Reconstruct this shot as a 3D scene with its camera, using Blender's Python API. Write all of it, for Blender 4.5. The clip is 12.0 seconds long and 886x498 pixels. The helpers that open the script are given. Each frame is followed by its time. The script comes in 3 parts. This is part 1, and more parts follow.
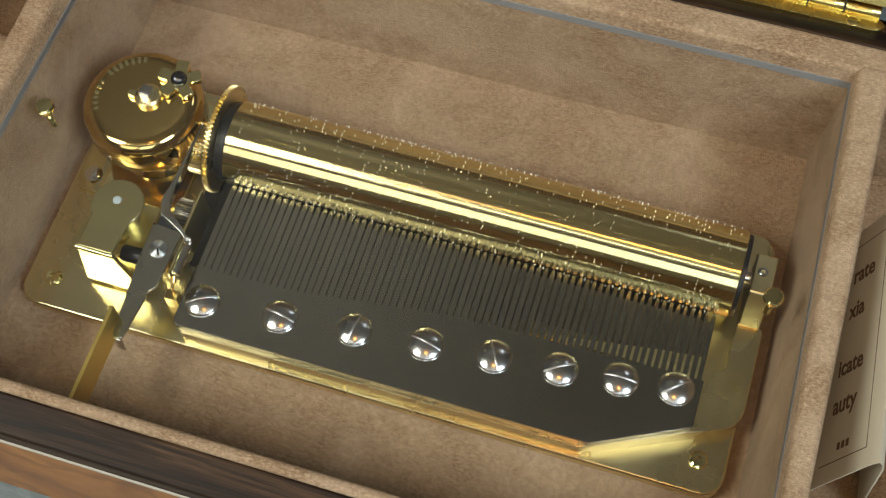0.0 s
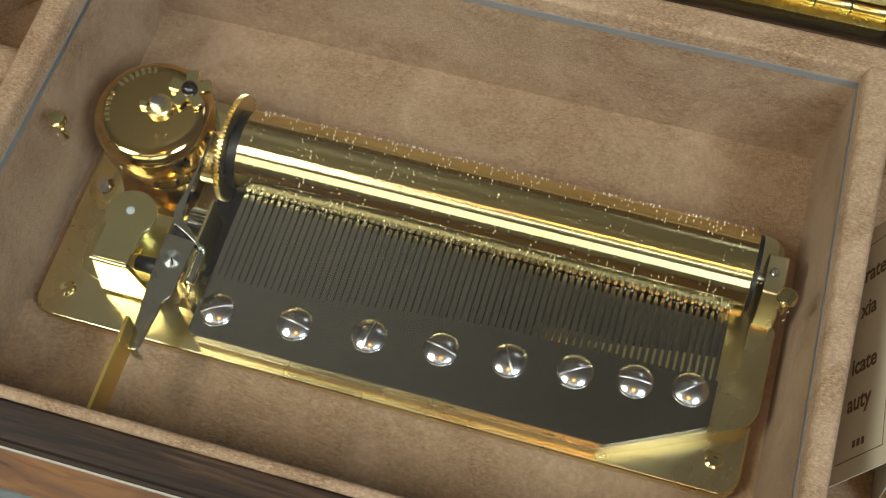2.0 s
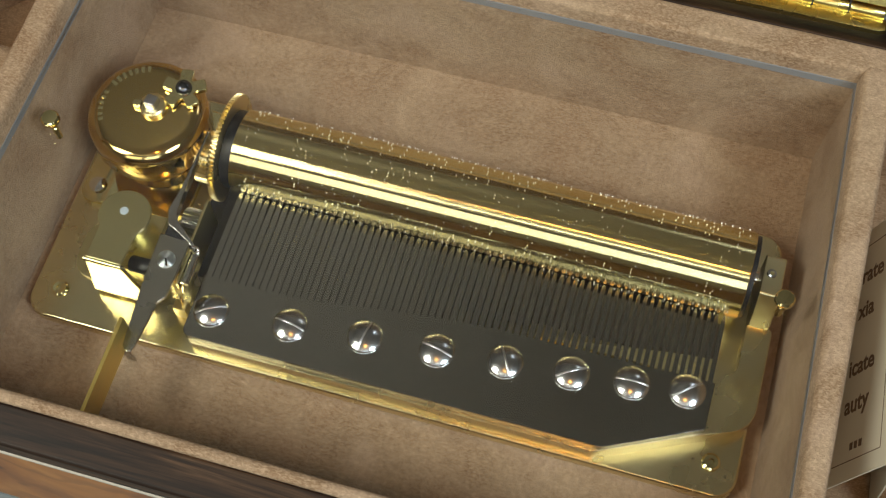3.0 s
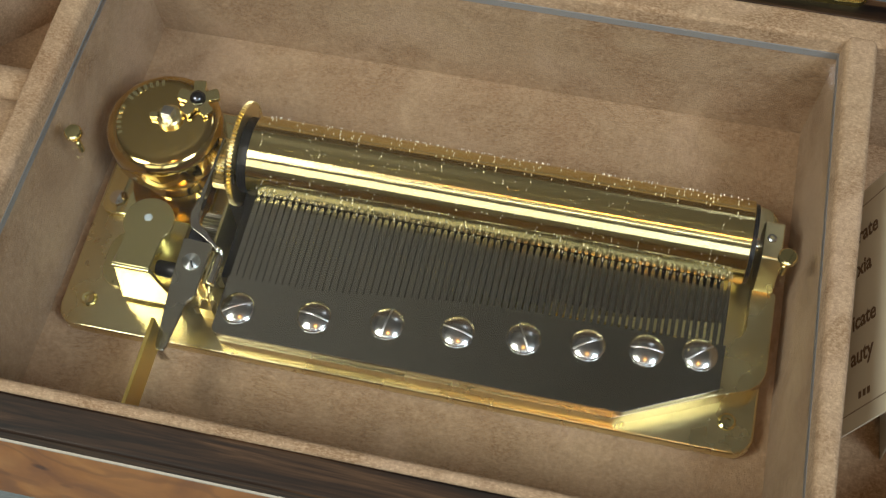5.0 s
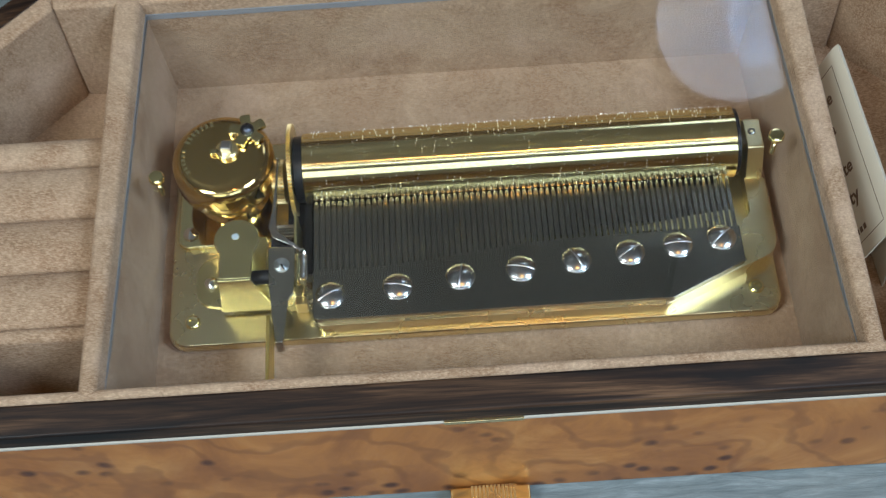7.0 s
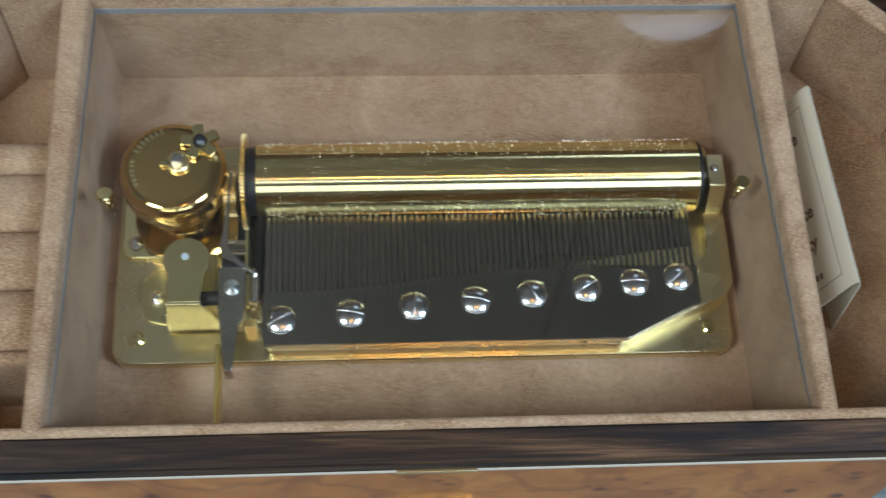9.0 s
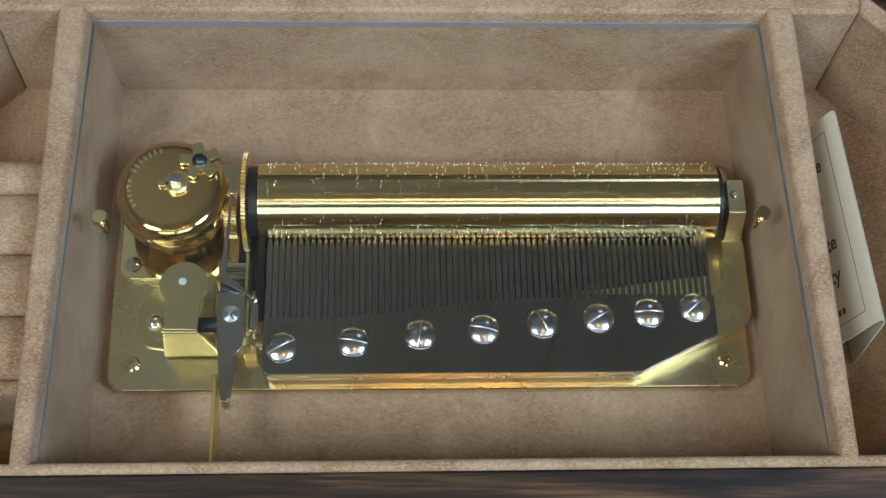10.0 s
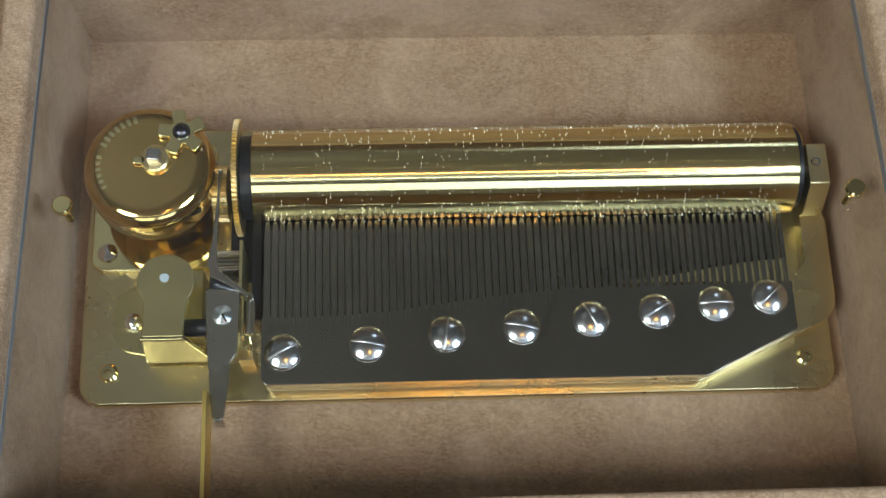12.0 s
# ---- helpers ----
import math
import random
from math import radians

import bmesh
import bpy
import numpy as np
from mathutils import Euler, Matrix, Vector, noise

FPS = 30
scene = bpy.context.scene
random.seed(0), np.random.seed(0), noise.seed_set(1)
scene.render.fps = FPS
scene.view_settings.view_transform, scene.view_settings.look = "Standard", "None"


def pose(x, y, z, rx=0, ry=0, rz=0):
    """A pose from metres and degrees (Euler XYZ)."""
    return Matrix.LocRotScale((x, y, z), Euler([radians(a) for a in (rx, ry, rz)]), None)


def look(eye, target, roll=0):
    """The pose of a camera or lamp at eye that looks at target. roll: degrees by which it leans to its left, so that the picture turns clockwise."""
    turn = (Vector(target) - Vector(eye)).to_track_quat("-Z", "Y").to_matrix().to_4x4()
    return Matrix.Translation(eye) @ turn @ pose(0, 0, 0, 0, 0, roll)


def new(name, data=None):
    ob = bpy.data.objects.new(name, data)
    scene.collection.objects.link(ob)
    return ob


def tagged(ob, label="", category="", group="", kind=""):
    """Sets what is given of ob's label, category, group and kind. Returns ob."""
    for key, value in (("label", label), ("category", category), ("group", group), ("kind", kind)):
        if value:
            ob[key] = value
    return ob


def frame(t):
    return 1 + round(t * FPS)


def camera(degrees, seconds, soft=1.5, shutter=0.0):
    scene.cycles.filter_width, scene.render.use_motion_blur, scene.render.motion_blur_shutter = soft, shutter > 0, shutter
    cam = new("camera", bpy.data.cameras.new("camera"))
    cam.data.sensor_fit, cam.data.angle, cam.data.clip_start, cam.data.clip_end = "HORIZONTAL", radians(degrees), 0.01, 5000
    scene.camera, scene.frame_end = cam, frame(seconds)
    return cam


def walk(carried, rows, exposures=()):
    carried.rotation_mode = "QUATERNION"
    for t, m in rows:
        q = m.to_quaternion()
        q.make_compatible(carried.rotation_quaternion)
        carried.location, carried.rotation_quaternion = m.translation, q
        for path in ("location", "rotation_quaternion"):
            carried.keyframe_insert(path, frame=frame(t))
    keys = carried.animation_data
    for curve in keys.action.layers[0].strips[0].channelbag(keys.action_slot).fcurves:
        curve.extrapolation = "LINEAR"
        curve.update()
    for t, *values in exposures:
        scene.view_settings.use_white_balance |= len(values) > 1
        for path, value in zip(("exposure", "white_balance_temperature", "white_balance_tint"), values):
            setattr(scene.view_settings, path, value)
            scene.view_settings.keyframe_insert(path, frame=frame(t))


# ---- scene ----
cam = camera(36.37, 12.0, soft=1.2, shutter=0.5)
PATH = [
    (0, (0.05569, -0.12599, 0.29260), (0.01056, -0.00301, 0.02272), -3.18),
    (0.5, (0.05344, -0.12644, 0.29179), (0.01014, -0.00257, 0.02201), -2.60),
    (1, (0.05190, -0.12532, 0.29218), (0.00843, -0.00191, 0.02222), -2.94),
    (1.5, (0.05253, -0.12506, 0.29476), (0.00838, -0.00229, 0.02462), -3.69),
    (2, (0.05149, -0.12735, 0.29418), (0.00767, -0.00339, 0.02453), -3.46),
    (2.5, (0.05092, -0.12700, 0.29327), (0.00826, -0.00287, 0.02351), -2.95),
    (3, (0.04971, -0.12573, 0.29346), (0.00828, -0.00232, 0.02318), -2.60),
    (5, (0.04608, -0.14523, 0.29894), (0.00741, -0.01151, 0.03319), -3.97),
    (5.5, (0.02973, -0.16150, 0.30245), (0.01010, -0.01776, 0.03986), -1.55),
    (6, (0.01707, -0.17890, 0.30249), (0.00691, -0.03378, 0.04013), -3.10),
    (6.5, (0.00366, -0.19142, 0.31608), (-0.00064, -0.03537, 0.05990), -4.44),
    (7, (-0.00450, -0.20172, 0.33137), (-0.00691, -0.04915, 0.07308), -4.44),
    (7.2, (-0.00649, -0.19710, 0.34353), (-0.00903, -0.05197, 0.08098), -4.72),
    (8.8, (-0.01908, -0.15904, 0.35020), (-0.00576, -0.03202, 0.07874), 4.84),
    (9, (-0.01667, -0.16160, 0.34388), (0.00126, -0.03470, 0.07263), 6.29),
    (9.5, (-0.00555, -0.15333, 0.34139), (0.01541, -0.03001, 0.06872), 9.08),
    (10, (-0.01291, -0.14326, 0.33810), (0.00079, -0.02206, 0.06402), 5.70),
    (10.5, (-0.01042, -0.13797, 0.33257), (0.00426, -0.01905, 0.05754), 5.85),
    (11, (-0.01586, -0.14176, 0.33449), (-0.00647, -0.02591, 0.05792), 4.04),
    (11.5, (-0.01353, -0.11412, 0.29548), (-0.00497, -0.00561, 0.01592), 3.80),
    (12, (-0.01538, -0.10698, 0.29502), (-0.00318, -0.00416, 0.01345), 5.23),
]
EXPOSURES = [(0.0, -0.03, 6500, 9), (3.2, -0.03, 6500, 9), (5.0, 0.0, 6500, 9.5), (5.6, 0.28, 5600, 8.5), (6.5, 0.32, 5350, 8), (7.0, 0.18, 5350, 8), (9.0, 0.05, 5400, 8), (10.5, 0.08, 5400, 7.5), (11.5, 0.04, 5600, 8), (12.0, 0.05, 5600, 8)]
walk(cam, [(t, look(eye, target, roll)) for t, eye, target, roll in PATH], EXPOSURES)

# ---- light ----
world = bpy.data.worlds.new("room_air")
scene.world = world
world.use_nodes = True
world.node_tree.nodes["Background"].inputs[0].default_value = (0.9, 0.95, 1.0, 1)
world.node_tree.nodes["Background"].inputs[1].default_value = 0.02


def area_lamp(name, place, target, size_x, size_y, watts, colour, shape="RECTANGLE"):
    data = bpy.data.lights.new(name, "AREA")
    data.shape, data.size, data.size_y, data.energy, data.color = shape, size_x, size_y, watts, colour
    ob = new(name, data)
    ob.matrix_world = look(place, target)
    return ob


FRONT_W, SIDE_W, UP_W = 2.3, 10.6, 2.1
WARM_WHITE, COOL_WHITE = (1.0, 0.98, 0.86), (0.84, 0.94, 1.0)
for side, tone, dim, reach in ((-1, WARM_WHITE, 0.9, 0.7), (1, COOL_WHITE, 1.12, 0.82)):
    area_lamp("front_lamp", (0.34 * side, -1.13, 0.9), (0.34 * side, 0, 0.02), 0.56, 0.46, FRONT_W * dim, tone)
    area_lamp("side_lamp", (reach * side, -0.56, 1.14), (0, 0, 0.02), 0.5, 0.5, SIDE_W * dim, tone, "ELLIPSE")
# added fill, unseen: brightens the ceiling that the comb mirrors
area_lamp("ceiling_fill", (-0.8, 1.05, 1.9), (-0.8, 1.06, 2.5), 0.5, 0.3, UP_W * 0.62, (1.0, 0.96, 0.88))
# two more added fills aimed upward, for general brightness in the metal
for side in (-1, 1):
    area_lamp("ceiling_fill_pair", (0.95 * side, -0.86, 1.5), (0.95 * side, 0.1, 2.6), 0.6, 0.3, UP_W * 0.7, (1.0, 0.96, 0.88))
# fill added out of view, so cylinder and screws mirror a lighter wall
area_lamp("south_wall_fill", (0.0, -1.0, 1.7), (0.0, -2.0, 0.75), 1.2, 0.2, UP_W * 2.0, (1.0, 1.0, 0.9))
bulb = bpy.data.lights.new("warm_bulb", "POINT")
bulb.energy, bulb.color, bulb.shadow_soft_size = 3.3, (1.0, 0.45, 0.09), 0.02
new("warm_bulb", bulb).matrix_world = pose(0.1, -0.4, 1.15)

# ---- helpers of the scene: lengths below are in centimetres ----
CM = 0.01


def link(name, bm, material, parent=None, label="", smooth=True, bevel=0.0, segments=2, soft=False):
    if bevel:
        bmesh.ops.remove_doubles(bm, verts=bm.verts, dist=1e-5)
        sharp = [e for e in bm.edges if len(e.link_faces) == 2 and e.calc_face_angle(0) > radians(32)]
        bmesh.ops.bevel(bm, geom=sharp, offset=bevel, segments=segments, profile=0.5, affect="EDGES", clamp_overlap=True)
    bmesh.ops.recalc_face_normals(bm, faces=bm.faces)
    bm.transform(Matrix.Scale(CM, 4))
    mesh = bpy.data.meshes.new(name)
    bm.to_mesh(mesh)
    bm.free()
    if smooth:
        mesh.polygons.foreach_set("use_smooth", [True] * len(mesh.polygons))
        if bevel:
            # wide faces stay flat up to their rounded edges
            lean = [Vector() for _ in mesh.vertices]
            for face in mesh.polygons:
                for v in face.vertices:
                    lean[v] += face.normal * face.area
            mesh.normals_split_custom_set_from_vertices([v.normalized() for v in lean])
        elif not soft:
            mesh.set_sharp_from_angle(angle=radians(35))
    mesh.materials.append(material)
    ob = new(name, mesh)
    ob.parent = parent
    if label:
        ob["label"] = label
    return ob


def part(name, bm, material, parent, label="", **more):
    return link(name, bm, material, parent, label, **more)


def thing(name, label, category, group="", kind=""):
    return tagged(new(name), label, category, group, kind)


def add_box(bm, x0, x1, y0, y1, z0, z1):
    m = Matrix.Translation(((x0 + x1) / 2, (y0 + y1) / 2, (z0 + z1) / 2)) @ Matrix.Diagonal((x1 - x0, y1 - y0, z1 - z0, 1))
    bmesh.ops.create_cube(bm, size=1, matrix=m)
    return bm


def box(x0, x1, y0, y1, z0, z1):
    return add_box(bmesh.new(), x0, x1, y0, y1, z0, z1)


def add_prism(bm, outline, z0, z1):
    low = [bm.verts.new((x, y, z0)) for x, y in outline]
    high = [bm.verts.new((x, y, z1)) for x, y in outline]
    bm.faces.new(low[::-1])
    bm.faces.new(high)
    for i in range(len(low)):
        j = (i + 1) % len(low)
        bm.faces.new((low[i], low[j], high[j], high[i]))
    return bm


def prism(outline, z0, z1):
    return add_prism(bmesh.new(), outline, z0, z1)


def rounded(corners, steps=6):
    """Outline with round corners, from (x, y, radius)."""
    out = []
    for i, (x, y, r) in enumerate(corners):
        p, a, b = Vector((x, y)), Vector(corners[i - 1][:2]), Vector(corners[(i + 1) % len(corners)][:2])
        if r <= 0:
            out.append((x, y))
            continue
        u, v = (a - p).normalized(), (b - p).normalized()
        half = math.acos(max(-1, min(1, u.dot(v)))) / 2
        d, mid = r / math.tan(half), (u + v).normalized()
        c = p + mid * (r / math.sin(half))
        s, e = p + u * d - c, p + v * d - c
        turn = math.atan2(s.x * e.y - s.y * e.x, s.dot(e))
        for k in range(steps + 1):
            w = turn * k / steps
            out.append((c.x + s.x * math.cos(w) - s.y * math.sin(w), c.y + s.x * math.sin(w) + s.y * math.cos(w)))
    return out


def add_lathe(bm, profile, m, seg=48):
    """Turns (radius, height) round z, then lays it by m."""
    rings = []
    for r, h in profile:
        if r < 1e-6:
            rings.append([bm.verts.new(m @ Vector((0, 0, h)))])
        else:
            rings.append([bm.verts.new(m @ Vector((r * math.cos(2 * math.pi * k / seg), r * math.sin(2 * math.pi * k / seg), h))) for k in range(seg)])
    for a, b in zip(rings, rings[1:]):
        for k in range(seg):
            j = (k + 1) % seg
            if len(a) == 1 and len(b) > 1:
                bm.faces.new((a[0], b[j], b[k]))
            elif len(b) == 1 and len(a) > 1:
                bm.faces.new((a[k], a[j], b[0]))
            elif len(a) > 1:
                bm.faces.new((a[k], a[j], b[j], b[k]))
    return bm


def lathe(profile, m=Matrix(), seg=48):
    return add_lathe(bmesh.new(), profile, m, seg)


def at(x, y, z, rx=0, ry=0, rz=0):
    return pose(x, y, z, rx, ry, rz)


ALONG_X = pose(0, 0, 0, 0, 90, 0)
ALONG_Y = Matrix.Rotation(radians(-90), 4, "X")


def tube(points, radius, seg=10):
    """A round wire along points."""
    bm, rings = bmesh.new(), []
    pts = [Vector(p) for p in points]
    for i, p in enumerate(pts):
        way = (pts[min(i + 1, len(pts) - 1)] - pts[max(i - 1, 0)]).normalized()
        side = way.cross(Vector((0.31, 0.2, 0.93))).normalized()
        up = way.cross(side)
        r = radius[i] if isinstance(radius, (list, tuple)) else radius
        rings.append([bm.verts.new(p + r * (side * math.cos(2 * math.pi * k / seg) + up * math.sin(2 * math.pi * k / seg))) for k in range(seg)])
    for a, b in zip(rings, rings[1:]):
        for k in range(seg):
            bm.faces.new((a[k], a[(k + 1) % seg], b[(k + 1) % seg], b[k]))
    bm.faces.new(rings[0][::-1])
    bm.faces.new(rings[-1])
    return bm


# ---- materials ----
class Nodes:
    def __init__(self, name):
        self.material = bpy.data.materials.new(name)
        self.material.use_nodes = True
        self.tree = self.material.node_tree
        self.shader = self.tree.nodes["Principled BSDF"]

    def node(self, kind, links=None, **values):
        n = self.tree.nodes.new(kind)
        for key, value in values.items():
            setattr(n, key, value)
        for key, value in (links or {}).items():
            if isinstance(value, bpy.types.NodeSocket):
                self.tree.links.new(value, n.inputs[key])
            else:
                n.inputs[key].default_value = value
        return n

    def set(self, **values):
        for key, value in values.items():
            socket = self.shader.inputs[key.replace("_", " ")]
            if isinstance(value, bpy.types.NodeSocket):
                self.tree.links.new(value, socket)
            else:
                socket.default_value = value
        return self

    def coords(self, stretch=(1, 1, 1), turn=(0, 0, 0)):
        where = self.node("ShaderNodeTexCoord").outputs["Object"]
        return self.node("ShaderNodeMapping", {"Vector": where, "Scale": stretch, "Rotation": turn}).outputs[0]

    def noise(self, scale, detail=4.0, vector=None, rough=0.55, twist=0.0):
        return self.node("ShaderNodeTexNoise", {"Vector": vector or self.coords(), "Scale": scale, "Detail": detail, "Roughness": rough, "Distortion": twist}).outputs[0]

    def ramp(self, value, *stops):
        n = self.node("ShaderNodeValToRGB", {"Fac": value})
        while len(n.color_ramp.elements) < len(stops):
            n.color_ramp.elements.new(0.5)
        for e, (p, c) in zip(n.color_ramp.elements, stops):
            e.position, e.color = p, (*c, 1) if len(c) == 3 else c
        return n.outputs[0]

    def grey(self, value, p0, v0, p1, v1):
        return self.ramp(value, (p0, (v0,) * 3), (p1, (v1,) * 3))

    def mix(self, fac, a, b, kind="MIX"):
        n = self.tree.nodes.new("ShaderNodeMix")
        n.data_type, n.blend_type = "RGBA", kind
        for key, value in ((0, fac), (6, a), (7, b)):
            if isinstance(value, bpy.types.NodeSocket):
                self.tree.links.new(value, n.inputs[key])
            else:
                n.inputs[key].default_value = value if key == 0 else (*value, 1)
        return n.outputs[2]

    def bump(self, height, strength, metres):
        self.tree.links.new(self.node("ShaderNodeBump", {"Height": height, "Strength": strength, "Distance": metres}).outputs[0], self.shader.inputs["Normal"])
        return self


def make_suede(name, dark, light):
    n = Nodes(name)
    blotch = n.noise(34, 5, rough=0.62, twist=1.2)
    rub = n.noise(130, 3, rough=0.6)
    fuzz = n.noise(1400, 3, n.coords((0.7, 1.6, 1.2), (0.3, 0.2, 0.5)), 0.8, 0.6)
    nap = n.noise(750, 3, n.coords((1.5, 0.8, 1.2), (0.2, 0.1, 0.6)), 0.65)
    base = n.ramp(blotch, (0.38, dark), (0.62, light))
    worn = n.noise(38, 3, rough=0.5, twist=0.4)
    base = n.mix(n.grey(worn, 0.52, 0.0, 0.64, 0.75), base, (light[0] * 1.12, light[1] * 1.12, light[2] * 1.22))
    base = n.mix(n.grey(worn, 0.32, 0.4, 0.46, 0.0), base, (dark[0] * 1.08, dark[1] * 0.92, dark[2] * 0.82))
    base = n.mix(n.grey(rub, 0.35, 0.0, 0.7, 0.4), base, tuple(c * 1.15 for c in light))
    base = n.mix(n.grey(fuzz, 0.43, 0.0, 0.66, 0.68), base, tuple(c * 1.5 + 0.03 for c in light))
    base = n.mix(n.grey(nap, 0.32, 0.26, 0.52, 0.0), base, tuple(c * 0.55 for c in dark))
    n.set(Base_Color=base, Roughness=0.95, Sheen_Weight=0.1, Sheen_Roughness=0.5, Sheen_Tint=(1.0, 0.9, 0.78, 1), Specular_IOR_Level=0.1)
    return n.bump(n.mix(0.5, fuzz, nap), 0.75, 0.0007).material


SUEDE = make_suede("peach_suede", (0.246, 0.150, 0.080), (0.412, 0.293, 0.184))


def make_metal(name, colour, rough, grain=(1, 1, 1), grain_scale=1500.0, depth=0.00002, spread=0.08, aniso=0.0, axis=None, stain=0.12):
    n = Nodes(name)
    lines = n.noise(grain_scale, 3, n.coords(grain), 0.6)
    cloud = n.noise(45, 4, rough=0.6)
    tint = n.mix(n.grey(cloud, 0.3, 0.0, 0.75, stain), colour, tuple(c * 0.72 for c in colour))
    spots = n.grey(cloud, 0.3, max(0.02, rough - spread), 0.7, rough + spread)
    n.set(Base_Color=tint, Metallic=1.0, Roughness=spots, Anisotropic=aniso)
    if axis:
        n.set(Anisotropic_Rotation=0.25)
        n.set(Tangent=n.node("ShaderNodeTangent", direction_type="RADIAL", axis=axis).outputs[0])
    return n.bump(lines, 0.25, depth).material if depth else n.material


BRASS_SATIN = make_metal("satin_brass", (0.82, 0.72, 0.41), 0.27, (1, 6, 1), 700.0, 0.000015)
BRASS_BRIGHT = make_metal("polished_brass", (0.88, 0.78, 0.40), 0.06, depth=0.000004, spread=0.03)
BRASS_BARREL = make_metal("barrel_brass", (0.69, 0.50, 0.19), 0.09, depth=0.000004, spread=0.03)
BRASS_GEAR = make_metal("gear_brass", (0.95, 0.80, 0.42), 0.3, depth=0.000006)
BRASS_OLIVE = make_metal("brushed_brass", (0.72, 0.65, 0.33), 0.3, (8, 1, 1), 500.0, 0.00002)
BRASS_FROST = make_metal("yellow_brass", (0.98, 0.89, 0.5), 0.24, depth=0.00001)
BRASS_ROD = make_metal("rod_brass", (0.96, 0.76, 0.22), 0.36, depth=0.00001)
BRASS_HINGE = make_metal("aged_hinge_brass", (0.78, 0.64, 0.24), 0.26, depth=0.000006)
BRASS_TURNED = make_metal("turned_brass", (0.88, 0.76, 0.38), 0.12, (1, 1, 90), 60.0, 0.00008, 0.004, 1.0, "Z", 0.06)
STEEL = make_metal("comb_steel", (0.345, 0.335, 0.29), 0.2, (1, 8, 1), 600.0, 0.00001, 0.05)
STEEL_DARK = make_metal("lever_steel", (0.43, 0.42, 0.36), 0.28, (1, 6, 1), 600.0, 0.00001)
PIN_STEEL = make_metal("pin_steel", (0.92, 0.9, 0.84), 0.5, depth=0.000002)
TURNED_STEEL = make_metal("turned_steel", (0.66, 0.72, 0.74), 0.34, depth=0, aniso=0.9, axis="Z")
SCREW_NICKEL = make_metal("screw_nickel", (0.60, 0.61, 0.61), 0.19, depth=0.000002, spread=0.03)
SLOT_NICKEL = make_metal("slot_nickel", (0.6, 0.6, 0.6), 0.3, depth=0.000002, spread=0.03)
NICKEL = make_metal("bright_nickel", (0.86, 0.86, 0.84), 0.06, depth=0.000002, spread=0.03)
BLUED = make_metal("blued_steel", (0.13, 0.14, 0.17), 0.18)
LEAD = make_metal("dull_lead", (0.32, 0.32, 0.30), 0.6)


def make_plain(name, colour, rough, spec=0.5, vary=0.2, scale=120.0):
    n = Nodes(name)
    n.set(Base_Color=n.mix(n.grey(n.noise(scale), 0.3, 0.0, 0.7, vary), colour, tuple(c * 0.6 for c in colour)), Roughness=rough, Specular_IOR_Level=spec)
    return n.bump(n.noise(scale * 9), 0.15, 0.0002).material


# black parts, and the two black fillers that stand in for shade
BLACK = make_plain("black_plastic_and_shade", (0.012, 0.012, 0.014), 0.35)
ARM_STEEL = make_metal("arm_steel", (0.6, 0.6, 0.58), 0.12, depth=0.000002, spread=0.03)
EDGE_GLEAM = make_plain("pale_edge_gleam", (0.55, 0.51, 0.42), 0.3, 0.5, 0.08)
PAPER = make_plain("ivory_card", (0.66, 0.61, 0.48), 0.6, 0.4, 0.06)
INK = make_plain("brown_ink", (0.16, 0.10, 0.06), 0.8)
ENAMEL = make_plain("pale_enamel", (0.5, 0.58, 0.6), 0.3)
WHITE_PAINT = make_plain("grey_plaster", (0.42, 0.41, 0.39), 0.9, 0.2, 0.1, 6.0)


def make_dark_wood():
    n = Nodes("dark_striped_wood")
    band = n.noise(1, 6, n.coords((9, 130, 130)), 0.6, 1.2)
    fine = n.noise(1, 4, n.coords((40, 1200, 1200)), 0.6)
    base = n.ramp(band, (0.38, (0.008, 0.006, 0.005)), (0.5, (0.040, 0.021, 0.011)), (0.64, (0.15, 0.082, 0.04)))
    base = n.mix(n.grey(fine, 0.4, 0.6, 0.6, 0.0), base, (0.006, 0.004, 0.004))
    n.set(Base_Color=base, Roughness=0.48, Coat_Weight=0.03, Coat_Roughness=0.1, Specular_IOR_Level=0.22)
    return n.bump(fine, 0.2, 0.0001).material


